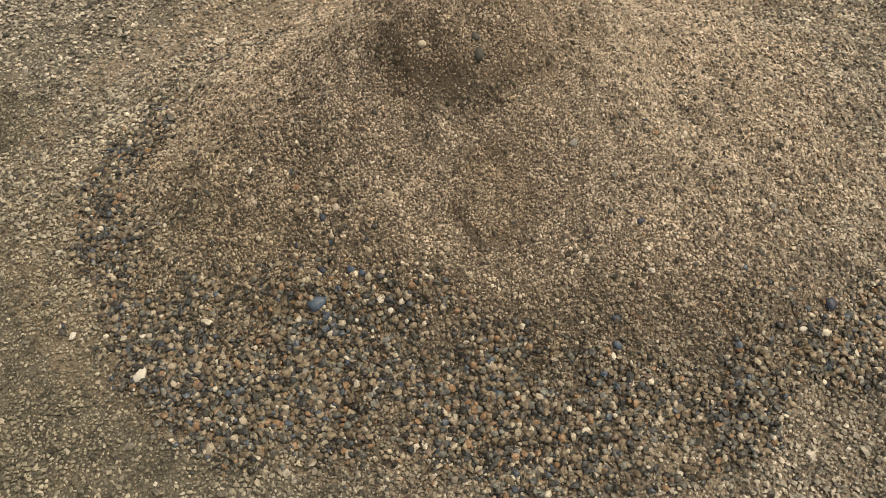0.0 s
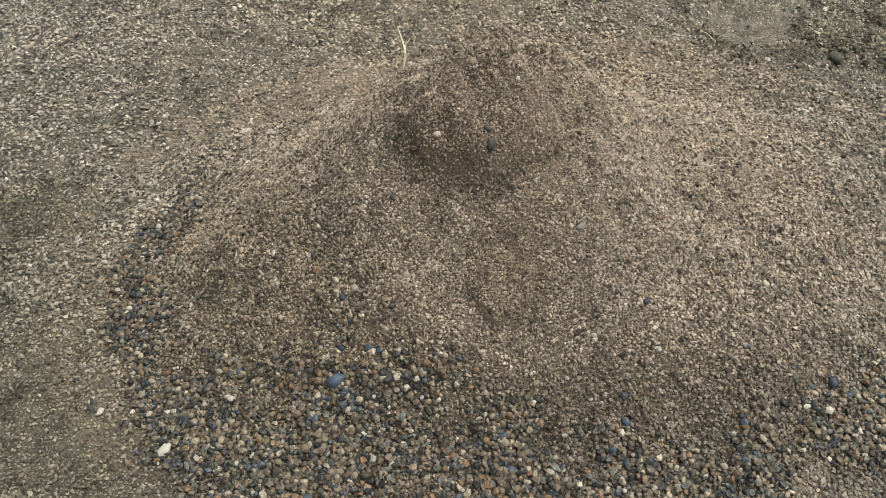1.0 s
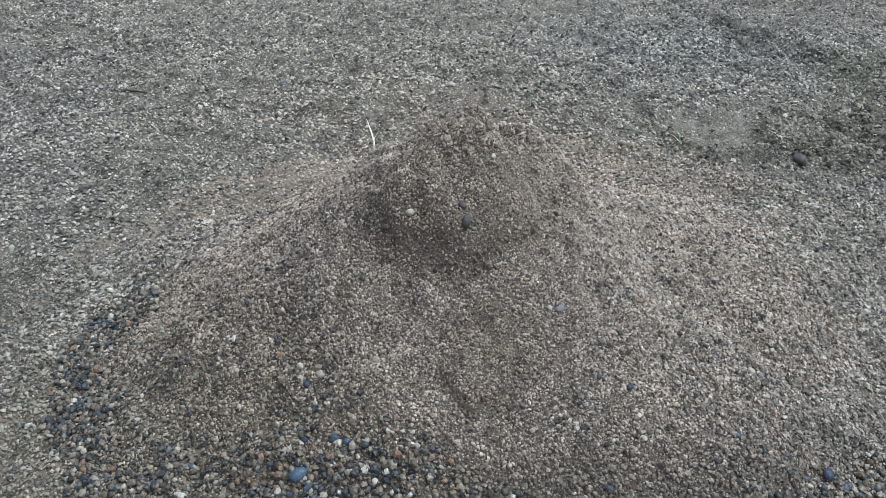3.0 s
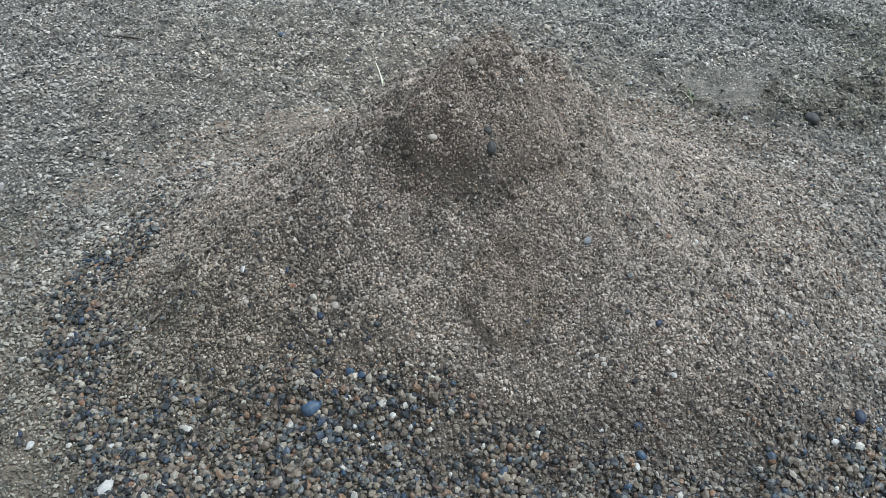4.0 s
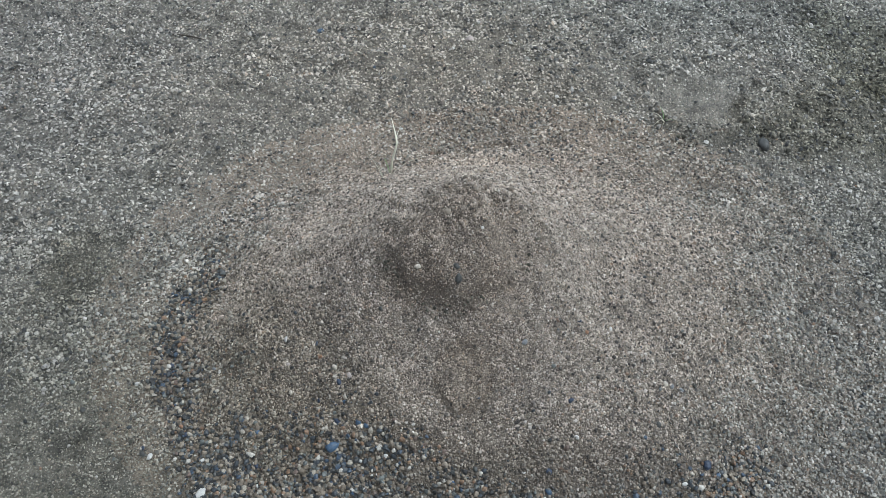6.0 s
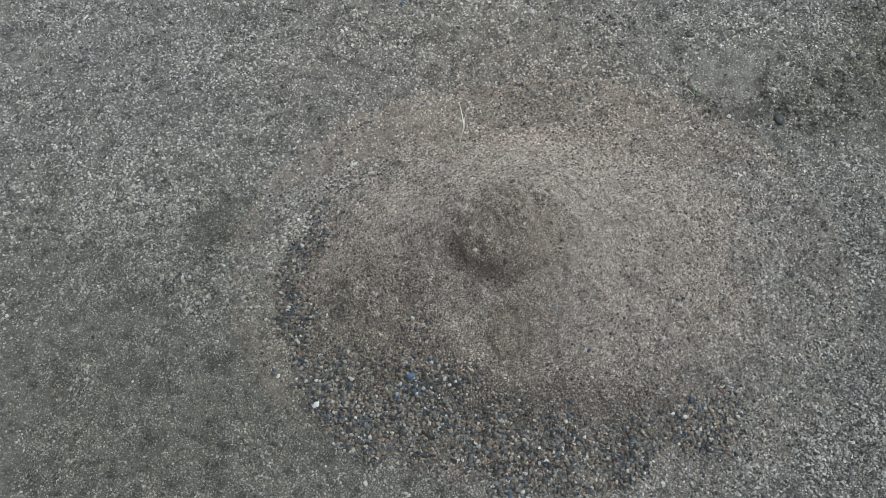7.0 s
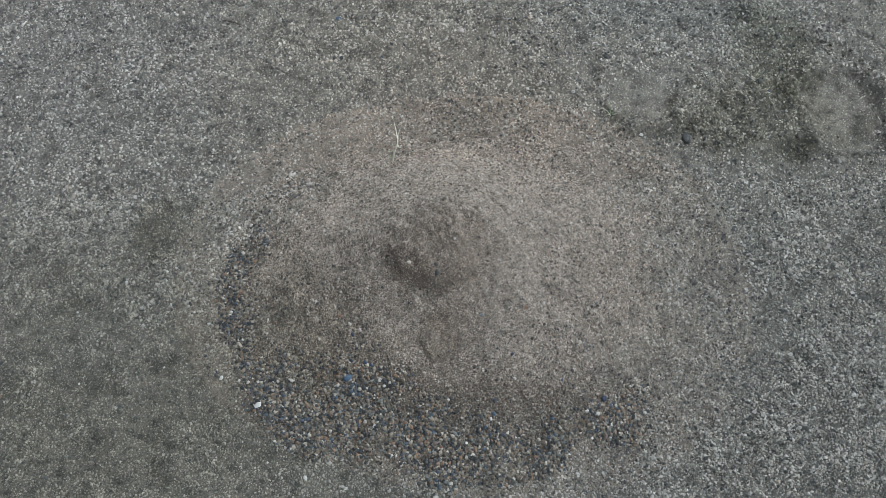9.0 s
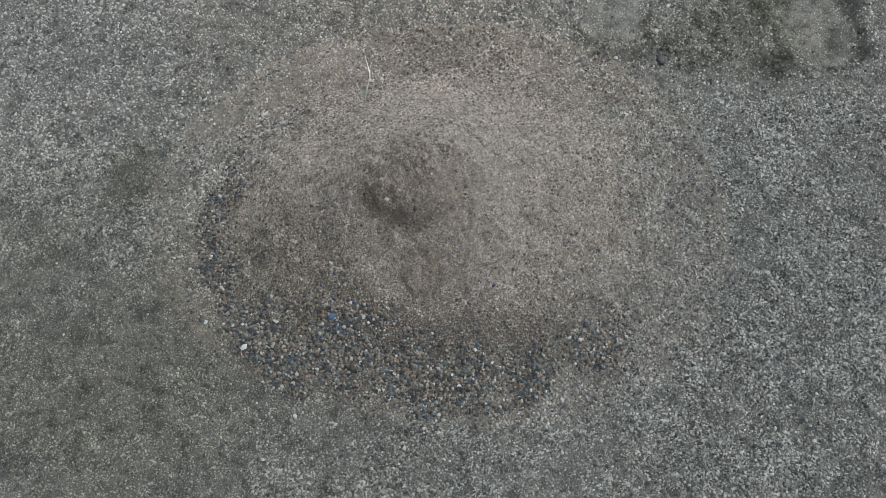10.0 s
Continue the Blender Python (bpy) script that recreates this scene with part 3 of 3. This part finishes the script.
def loose(x, y):
    far = 1.4 * spot(x, y, 0.45, 1.45, 0.3, 0.18) + 0.6 * spot(x, y, -0.9, 1.35, 0.3, 0.3) + 0.8 * spot(x, y, 0.62, 0.65, 0.32, 0.4) + 0.5 * spot(x, y, 0.25, 0.3, 0.4, 0.12)
    share = np.clip(0.14 + 0.6 * far + 0.30 * step(0.1, 0.8, waves(x, y, 0.14, 62)), 0, 1) * (1 - step(0.0, 0.01, heap_height(x, y)))
    return share * (1 - 0.85 * step(-0.25, -0.45, x) * step(0.72, 0.55, y)) * (1 - 0.9 * pressed(x, y))


x, y, r = scatter(72000, -1.2, 1.15, 0.05, 2.2, loose, 105)
child("ground_gravel", heap_of("ground_gravel", x, y, 0.0045 + 0.005 * r.uniform(0, 1, len(x)) ** 2.2, CHIP_V, CHIP_F, 0.2, (0.4, 0.75), False), M_SPECK, ground)["kind"] = "stuff"

x, y, r = scatter(42000, -1.1, 1.1, 0.1, 1.9, lambda x, y: bare(x, y) * (1 - pressed(x, y)) * (0.06 + 0.5 * step(0.25, 0.75, waves(x, y, 0.07, 64)) * step(-0.3, 0.4, waves(x, y, 0.22, 65))), 112)
child("crumbs", heap_of("crumbs", x, y, 0.0045 + 0.0065 * r.uniform(0, 1, len(x)) ** 2.6, ICO_V, ICO_F, 0.36, (0.35, 0.65), False, 0.3), M_SAND, ground,
      "damp crumbs of sand")["kind"] = "stuff"

x, y, r = scatter(11000, 0.28, 1.0, 0.92, 1.65, lambda x, y: np.clip(
    0.20 * spot(x, y, 0.60, 1.10, 0.13, 0.08) + 0.16 * spot(x, y, 0.72, 1.27, 0.07, 0.11)
    + 0.22 * np.exp(-((np.hypot(x - 0.832, (y - 1.10) / 1.28) - 0.116) / 0.02) ** 2) * step(-0.1, 0.6, waves(x, y, 0.07, 71))
    + 0.5 * (spot(x, y, 0.467, 1.062, 0.02) + spot(x, y, 0.717, 1.138, 0.028) + spot(x, y, 0.70, 0.993, 0.028) + spot(x, y, 0.914, 1.085, 0.02) + spot(x, y, 0.74, 1.22, 0.025))
    + 0.22 * np.exp(-(segment(x, y, 0.54, 1.60, 0.66, 1.36) / 0.025) ** 2)
    + 0.22 * np.exp(-(segment(x, y, 0.70, 1.34, 0.90, 1.22) / 0.03) ** 2)
    + 0.30 * np.exp(-((np.hypot(x - 0.385, (y - 1.14) / 0.95) - 0.09) / 0.012) ** 2) * step(1.13, 1.09, y), 0, 1), 106)
child("soil", heap_of("soil", x, y, 0.004 + 0.007 * r.uniform(0, 1, len(x)) ** 2.8, ICO_V, ICO_F, 0.3, (0.5, 0.9), False, 0.3), M_SOIL_SHADE, ground,
      "dark olive soil crumbs")["kind"] = "stuff"

x, y, r = scatter(5000, -0.24, 0.08, 0.56, 0.86, lambda x, y: np.clip(
    0.16 * spot(x, y, -0.06, 0.705, 0.06, 0.03) + 0.10 * spot(x, y, -0.15, 0.735, 0.06, 0.03)
    + 0.14 * np.exp(-((np.hypot(x + 0.085, y - 0.705) - 0.10) / 0.012) ** 2) * step(0.70, 0.66, y), 0, 1), 107)
child("sand_crust", heap_of("sand_crust", x, y, 0.0040 + 0.0045 * r.uniform(0, 1, len(x)) ** 2.2, ICO_V, ICO_F, 0.2, (0.6, 0.95), False, 0.3), M_DAMP, heap,
      "damp brown sand crumbs")["kind"] = "stuff"

# dark crumbs added as shadow lines: along the slip behind the top, along the foot of the heap's back and under the
# scarp
x, y, r = scatter(24000, -0.24, 0.12, 0.58, 1.06, lambda x, y: np.clip(
    0.55 * np.exp(-((np.hypot(x + 0.055, y - 0.70) - 0.113) / 0.004) ** 2) * step(0.73, 0.78, y) * step(-0.3, 0.3, waves(x, y, 0.05, 58))
    + 0.55 * np.exp(-(segment(x, y, -0.12, 1.012, 0.03, 1.038) / 0.004) ** 2) * step(-0.5, 0.1, waves(x, y, 0.04, 59))
    + 0.40 * np.exp(-((np.hypot(x + 0.085, y - 0.705) - 0.102) / 0.005) ** 2) * step(0.69, 0.66, y) * step(-0.3, 0.3, waves(x, y, 0.04, 60)), 0, 1), 113)
child("dark_crumbs", heap_of("dark_crumbs", x, y, 0.0028 + 0.0034 * r.uniform(0, 1, len(x)) ** 2.2, ICO_V, ICO_F, 0.25, (0.5, 0.9), False, 0.3), M_SOIL_SHADE, heap,
      "dark crumbs standing in for shadow lines")["kind"] = "stuff"

# ---- single stones ----
KIND = {'blue': "blue-grey slate stone", 'navy': "dark blue stone", 'white': "white quartz pebble", 'cream': "cream-coloured pebble",
        'tan': "tan sandstone pebble", 'pink': "pinkish pale pebble", 'dark': "dark grey stone", 'grey': "mid-grey stone", 'rust': "rust-brown pebble"}
count = 0


def stone(x, y, size, kind, flat=0.65, turn=None, long=0.8, where="lying on the gravel heap", group="single stones on the heap"):
    global count
    count += 1
    me = stone_mesh("stone", size, size * long, size * flat, 500 + count)
    me.materials.append(STONES[kind])
    ob = new("pebble" if size < 0.02 else "stone", me)
    n = Vector(normals(np.array([x]), np.array([y]))[0])
    tilt = Vector((0, 0, 1)).rotation_difference(n).to_matrix().to_4x4()
    ob.matrix_world = (Matrix.Translation((x, y, level(x, y) + size * flat * 0.18)) @ tilt
                       @ pose(0, 0, 0, 0, 0, turn if turn is not None else count * 67.0))
    return tagged(ob, KIND[kind] + " " + where, "stone", group)


def stones(kind, places):
    for sx, sy, size in places:
        stone(sx, sy, size * 1.1, kind, 0.5 + 0.03 * (count % 6), None, 0.66 + 0.04 * (count % 7))


stone(-0.250, 0.500, 0.0205, 'blue', 0.55, 12, 0.68)
stones('blue', ((-0.342, 0.534, 0.0098), (-0.232, 0.543, 0.0066), (-0.217, 0.522, 0.0084), (-0.208, 0.517, 0.0074), (-0.227, 0.450, 0.0073),
                (-0.331, 0.465, 0.0075), (-0.110, 0.446, 0.0095), (-0.107, 0.427, 0.0063), (0.003, 0.427, 0.0088), (-0.012, 0.408, 0.0083), (0.212, 0.436, 0.0080)))
stones('navy', ((-0.465, 0.654, 0.0091), (-0.435, 0.548, 0.0073), (-0.488, 0.537, 0.0063), (-0.242, 0.528, 0.0094), (-0.264, 0.553, 0.0067), (-0.343, 0.494, 0.0077),
                (0.006, 0.447, 0.0093), (0.200, 0.447, 0.0137), (-0.241, 0.493, 0.0090), (0.037, 0.513, 0.0087), (-0.238, 0.565, 0.0086), (-0.29, 0.42, 0.0090), (0.058, 0.600, 0.0070)))
stones('white', ((-0.473, 0.704, 0.0071), (-0.413, 0.514, 0.0070), (-0.186, 0.482, 0.0064), (-0.216, 0.482, 0.0055), (-0.213, 0.452, 0.0064), (-0.130, 0.425, 0.0063),
                 (-0.024, 0.450, 0.0046), (-0.003, 0.419, 0.0074), (0.109, 0.403, 0.0058), (0.168, 0.427, 0.0071), (-0.303, 0.628, 0.0075), (0.042, 0.477, 0.0066)))
stones('white', ((0.021, 0.654, 0.0045), (0.10, 0.60, 0.0055), (-0.204, 0.418, 0.0095), (-0.34, 0.47, 0.0080), (-0.06, 0.66, 0.0045)))
stones('cream', ((-0.484, 0.713, 0.0072), (-0.329, 0.523, 0.0068), (-0.243, 0.582, 0.0090), (-0.322, 0.554, 0.0059), (-0.299, 0.568, 0.0059), (-0.292, 0.448, 0.0082),
                 (-0.195, 0.437, 0.0072), (-0.381, 0.505, 0.0069), (0.179, 0.438, 0.0072), (0.111, 0.481, 0.0050), (0.163, 0.539, 0.0080), (-0.137, 0.639, 0.0080), (-0.023, 0.570, 0.0050)))
stones('tan', ((-0.466, 0.531, 0.0062), (-0.223, 0.494, 0.0065), (-0.362, 0.466, 0.0066), (-0.116, 0.466, 0.0073), (0.205, 0.431, 0.0074), (-0.177, 0.564, 0.0078), (-0.099, 0.680, 0.0085)))
stones('grey', ((-0.370, 0.527, 0.0069), (-0.403, 0.630, 0.0065), (-0.264, 0.447, 0.0091), (0.171, 0.537, 0.0075), (0.184, 0.535, 0.0070), (-0.015, 0.567, 0.0076)))
stones('pink', ((-0.225, 0.570, 0.0086), (-0.301, 0.599, 0.0060), (-0.283, 0.482, 0.0065)))
stones('rust', ((-0.442, 0.561, 0.0094), (-0.260, 0.598, 0.0069), (0.196, 0.395, 0.0072), (-0.155, 0.415, 0.0085), (0.065, 0.585, 0.0065)))
stones('dark', ((0.087, 0.405, 0.0067), (0.079, 0.477, 0.0058), (-0.091, 0.618, 0.0135), (-0.092, 0.628, 0.0085), (-0.139, 0.594, 0.0062), (-0.183, 0.621, 0.0058), (0.144, 0.490, 0.0085)))
for sx, sy, size, kind in (
        (-0.411, 0.470, 0.0195, 'white'), (-0.325, 0.339, 0.0095, 'white'), (-0.137, 1.103, 0.008, 'white'), (0.466, 1.028, 0.034, 'dark'),
        (0.324, 1.258, 0.015, 'dark'), (-0.274, 1.389, 0.016, 'blue'), (-0.117, 1.457, 0.015, 'dark'), (0.003, 1.342, 0.022, 'pink'),
        (0.726, 1.307, 0.018, 'dark'), (0.660, 1.184, 0.016, 'dark'), (-0.509, 0.634, 0.008, 'white'), (-0.479, 0.526, 0.009, 'white'),
        (-0.488, 0.53, 0.010, 'dark'), (0.418, 0.684, 0.014, 'dark'), (-0.62, 1.40, 0.012, 'cream'), (0.30, 0.72, 0.008, 'cream')):
    stone(sx, sy, size, kind, 0.5 if size > 0.012 else 0.65, None, 0.72, "half sunk in the sandy ground", "single stones on the ground")


# ---- grass, twig and scrap ----
def plain(name, rgb, rough=0.6, size=0.01, vary=0.2):
    m, t, b = shader(name, rough, 0.3)
    c = t.nodes.new("ShaderNodeTexCoord").outputs["Object"]
    lo, hi = tuple(v * (1 - vary) for v in rgb), tuple(min(1, v * (1 + vary)) for v in rgb)
    t.links.new(ramp(t, cloud(t, c, size, 4), [(0.3, lo), (0.7, hi)]), b.inputs["Base Color"])
    return m


M_STRAW = plain("pale_straw", (0.60, 0.58, 0.46), 0.6)
M_GREEN = plain("green_blade", (0.20, 0.32, 0.13), 0.5)
M_TWIG = plain("dark_twig", (0.06, 0.05, 0.04), 0.85)
M_RED = plain("pink_red_film", (0.72, 0.055, 0.10), 0.4, 0.012, 0.15)


def blade_mesh(name, points, width):
    """A thin, folded blade along points, narrowing to its tip."""
    pts = [Vector(p) for p in points]
    co, f = [], []
    n = len(pts)
    for i, p in enumerate(pts):
        d = (pts[min(i + 1, n - 1)] - pts[max(i - 1, 0)]).normalized()
        s = d.cross(Vector((0.2, -1, 0.1))).normalized()
        up = s.cross(d).normalized()
        w = width / 2 * (1 - 0.85 * (i / (n - 1)) ** 1.5)
        co += [p - s * w, p - up * w * 0.7, p + s * w, p + up * w * 0.25]
    for i in range(n - 1):
        a = 4 * i
        for j in range(4):
            f.append((a + j, a + (j + 1) % 4, a + 4 + (j + 1) % 4, a + 4 + j))
    f += [(3, 2, 1, 0), (4 * n - 4, 4 * n - 3, 4 * n - 2, 4 * n - 1)]
    return mesh_from(name, np.array([c[:] for c in co]), np.array(f))


def curve_points(a, b, bend, n=9):
    a, b, bend = Vector(a), Vector(b), Vector(bend)
    return [a.lerp(b, i / (n - 1)) + bend * math.sin(math.pi * i / (n - 1)) for i in range(n)]


def along(points, n=13):
    """A smooth line through a few points."""
    pts = np.array(points, float)
    s = np.linspace(0, len(pts) - 1, n)
    raw = np.stack([np.interp(s, np.arange(len(pts)), pts[:, k]) for k in range(3)], -1)
    soft = raw.copy()
    soft[1:-1] = 0.25 * raw[:-2] + 0.5 * raw[1:-1] + 0.25 * raw[2:]
    return [Vector(p) for p in soft]


def sprig(name, base, blades, label, category, material):
    x, y = base
    root = new(name)
    root.location = (x, y, level(x, y) - 0.003)
    for tip, bend, width, m in blades:
        pts = along(tip) if bend is None else curve_points((0, 0, 0), tip, bend)
        child("blade", blade_mesh("blade", pts, width), m or material, root)
    return tagged(root, label, category)


KINK = (0.0125, 0.006, 0.060)
sprig("grass_sprout", (-0.160, 0.957), (
    (((0, 0, 0), (0.004, 0.002, 0.032), KINK, (0.010, 0.022, 0.070), (0.0055, 0.045, 0.078)), None, 0.0042, M_STRAW),
    ((KINK, (0.013, 0.026, 0.060), (0.021, 0.052, 0.056)), None, 0.0022, M_STRAW),
    ((0.004, 0.012, 0.030), (0.002, 0, 0.0), 0.0022, M_GREEN), ((-0.008, 0.018, 0.022), (0, 0, 0.003), 0.0014, M_GREEN),
    ((0.052, 0.012, 0.024), (0, 0, 0.008), 0.001, M_STRAW)), "pale forked grass sprout growing from the heap's back", "grass", M_STRAW)
sprig("dry_grass_stalk", (-0.171, 0.945), (((-0.031, -0.014, 0.082), (0.003, 0, 0.004), 0.0009, M_STRAW), ((-0.014, 0.004, 0.040), (0.002, 0, 0.003), 0.0007, M_STRAW)),
      "thin dry straw stalk leaning beside the heap", "grass", M_STRAW)
sprig("grass_tuft", (0.312, 1.095), (((-0.025, -0.02, 0.012), (0, 0, 0.008), 0.0014, M_STRAW), ((-0.014, -0.03, 0.010), (0, 0, 0.008), 0.0014, M_STRAW),
                                     ((0.010, -0.02, 0.016), (0, 0, 0.006), 0.0014, M_GREEN), ((-0.006, 0.02, 0.018), (0, 0, 0.004), 0.0014, M_GREEN),
                                     ((-0.03, 0.01, 0.014), (0, 0, 0.008), 0.0012, M_STRAW)),
      "small half-dry grass tuft in the ground", "grass", M_GREEN)


def twig(a, b, width, label):
    mid = ((a[0] + b[0]) / 2, (a[1] + b[1]) / 2)
    ob = new("twig", blade_mesh("twig", curve_points((a[0] - mid[0], a[1] - mid[1], 0), (b[0] - mid[0], b[1] - mid[1], 0.001), (0.002, 0.003, 0), 8), width))
    ob.data.materials.append(M_TWIG)
    ob.location = (*mid, level(*mid) + width * 0.3)
    return tagged(ob, label, "twig")


twig((-0.545, 1.384), (-0.485, 1.364), 0.005, "short dark twig lying on the ground")


def scrap():
    """A limp piece of red film, folded along its middle, with a curled corner."""
    nu, nv = 13, 7
    u, v = np.meshgrid(np.linspace(-1, 1, nu), np.linspace(-1, 1, nv))
    w = 0.0155 * (1 - 0.62 * step(-0.3, 0.7, u)) * (1 + 0.12 * np.sin(5 * u))
    px = 0.025 * u + 0.003 * v
    py = w * v + 0.007 * (1 - u * u)
    pz = 0.004 + 0.0035 * np.cos(2.2 * v) + 0.002 * np.sin(4 * u + 1) + 0.004 * step(0.5, 1, -u) * step(0, 1, v)
    i = np.arange(nu * nv).reshape(nv, nu)
    top = np.stack([px, py, pz], -1).reshape(-1, 3)
    low = top - np.array([0, 0, 0.0009])
    f = np.stack([i[:-1, :-1], i[:-1, 1:], i[1:, 1:], i[1:, :-1]], -1).reshape(-1, 4)
    rim = np.concatenate([i[0, :], i[1:, -1], i[-1, -2::-1], i[-2:0:-1, 0]])
    nxt = np.roll(rim, -1)
    side = np.stack([nxt, rim, rim + nu * nv, nxt + nu * nv], -1)
    ob = new("plastic_scrap", mesh_from("plastic_scrap", np.concatenate([top, low]), np.concatenate([f, f[:, ::-1] + nu * nv, side])))
    ob.data.materials.append(M_RED)
    ob.matrix_world = pose(-1.052, 0.742, level(-1.052, 0.742) + 0.002, 0, 0, 44) @ Matrix.Scale(1.12, 4)
    return tagged(ob, "crumpled pink-red plastic scrap lying on the ground", "litter")


scrap()

# ---- pebbles at the foot of the heap, one by one ----
PEBBLES = [mesh_from("pebble", (ICO_V * np.random.default_rng(900 + i).uniform(0.82, 1.15, (len(ICO_V), 1)))
                     * np.array([0.5, 0.5 * (0.65 + 0.05 * (i % 7)), 0.5 * (0.45 + 0.06 * (i % 6))]), ICO_F) for i in range(14)]
for me in PEBBLES:
    me.materials.append(M_PEBBLE)
x, y, r = scatter(2600, -0.50, 0.25, 0.30, 0.72, lambda x, y: coarse(x, y), 110)
for i in range(min(300, len(x))):
    px, py, s = float(x[i]), float(y[i]), float(0.0058 + 0.0036 * r.uniform(0, 1) ** 1.5)
    n = Vector(normals(np.array([px]), np.array([py]))[0])
    ob = child("heap_pebble", PEBBLES[i % 14], None, heap)
    ob.matrix_world = (Matrix.Translation((px, py, level(px, py) + s * 0.2)) @ Vector((0, 0, 1)).rotation_difference(n).to_matrix().to_4x4()
                       @ pose(0, 0, 0, r.uniform(-25, 25), r.uniform(-25, 25), r.uniform(0, 360)) @ Matrix.Scale(s, 4))

x, y, r = scatter(420, -0.95, 0.95, 0.30, 1.35, lambda x, y: (1 - step(0.0, 0.012, heap_height(x, y))) * np.clip(0.5 + 0.6 * waves(x, y, 0.2, 63), 0.1, 1), 111)
for i in range(min(220, len(x))):
    px, py, s = float(x[i]), float(y[i]), float(0.0055 + 0.004 * r.uniform(0, 1) ** 2)
    ob = child("ground_pebble", PEBBLES[i % 14], None, ground)
    ob.matrix_world = pose(px, py, level(px, py) + s * 0.12, r.uniform(-20, 20), r.uniform(-20, 20), r.uniform(0, 360)) @ Matrix.Scale(s, 4)
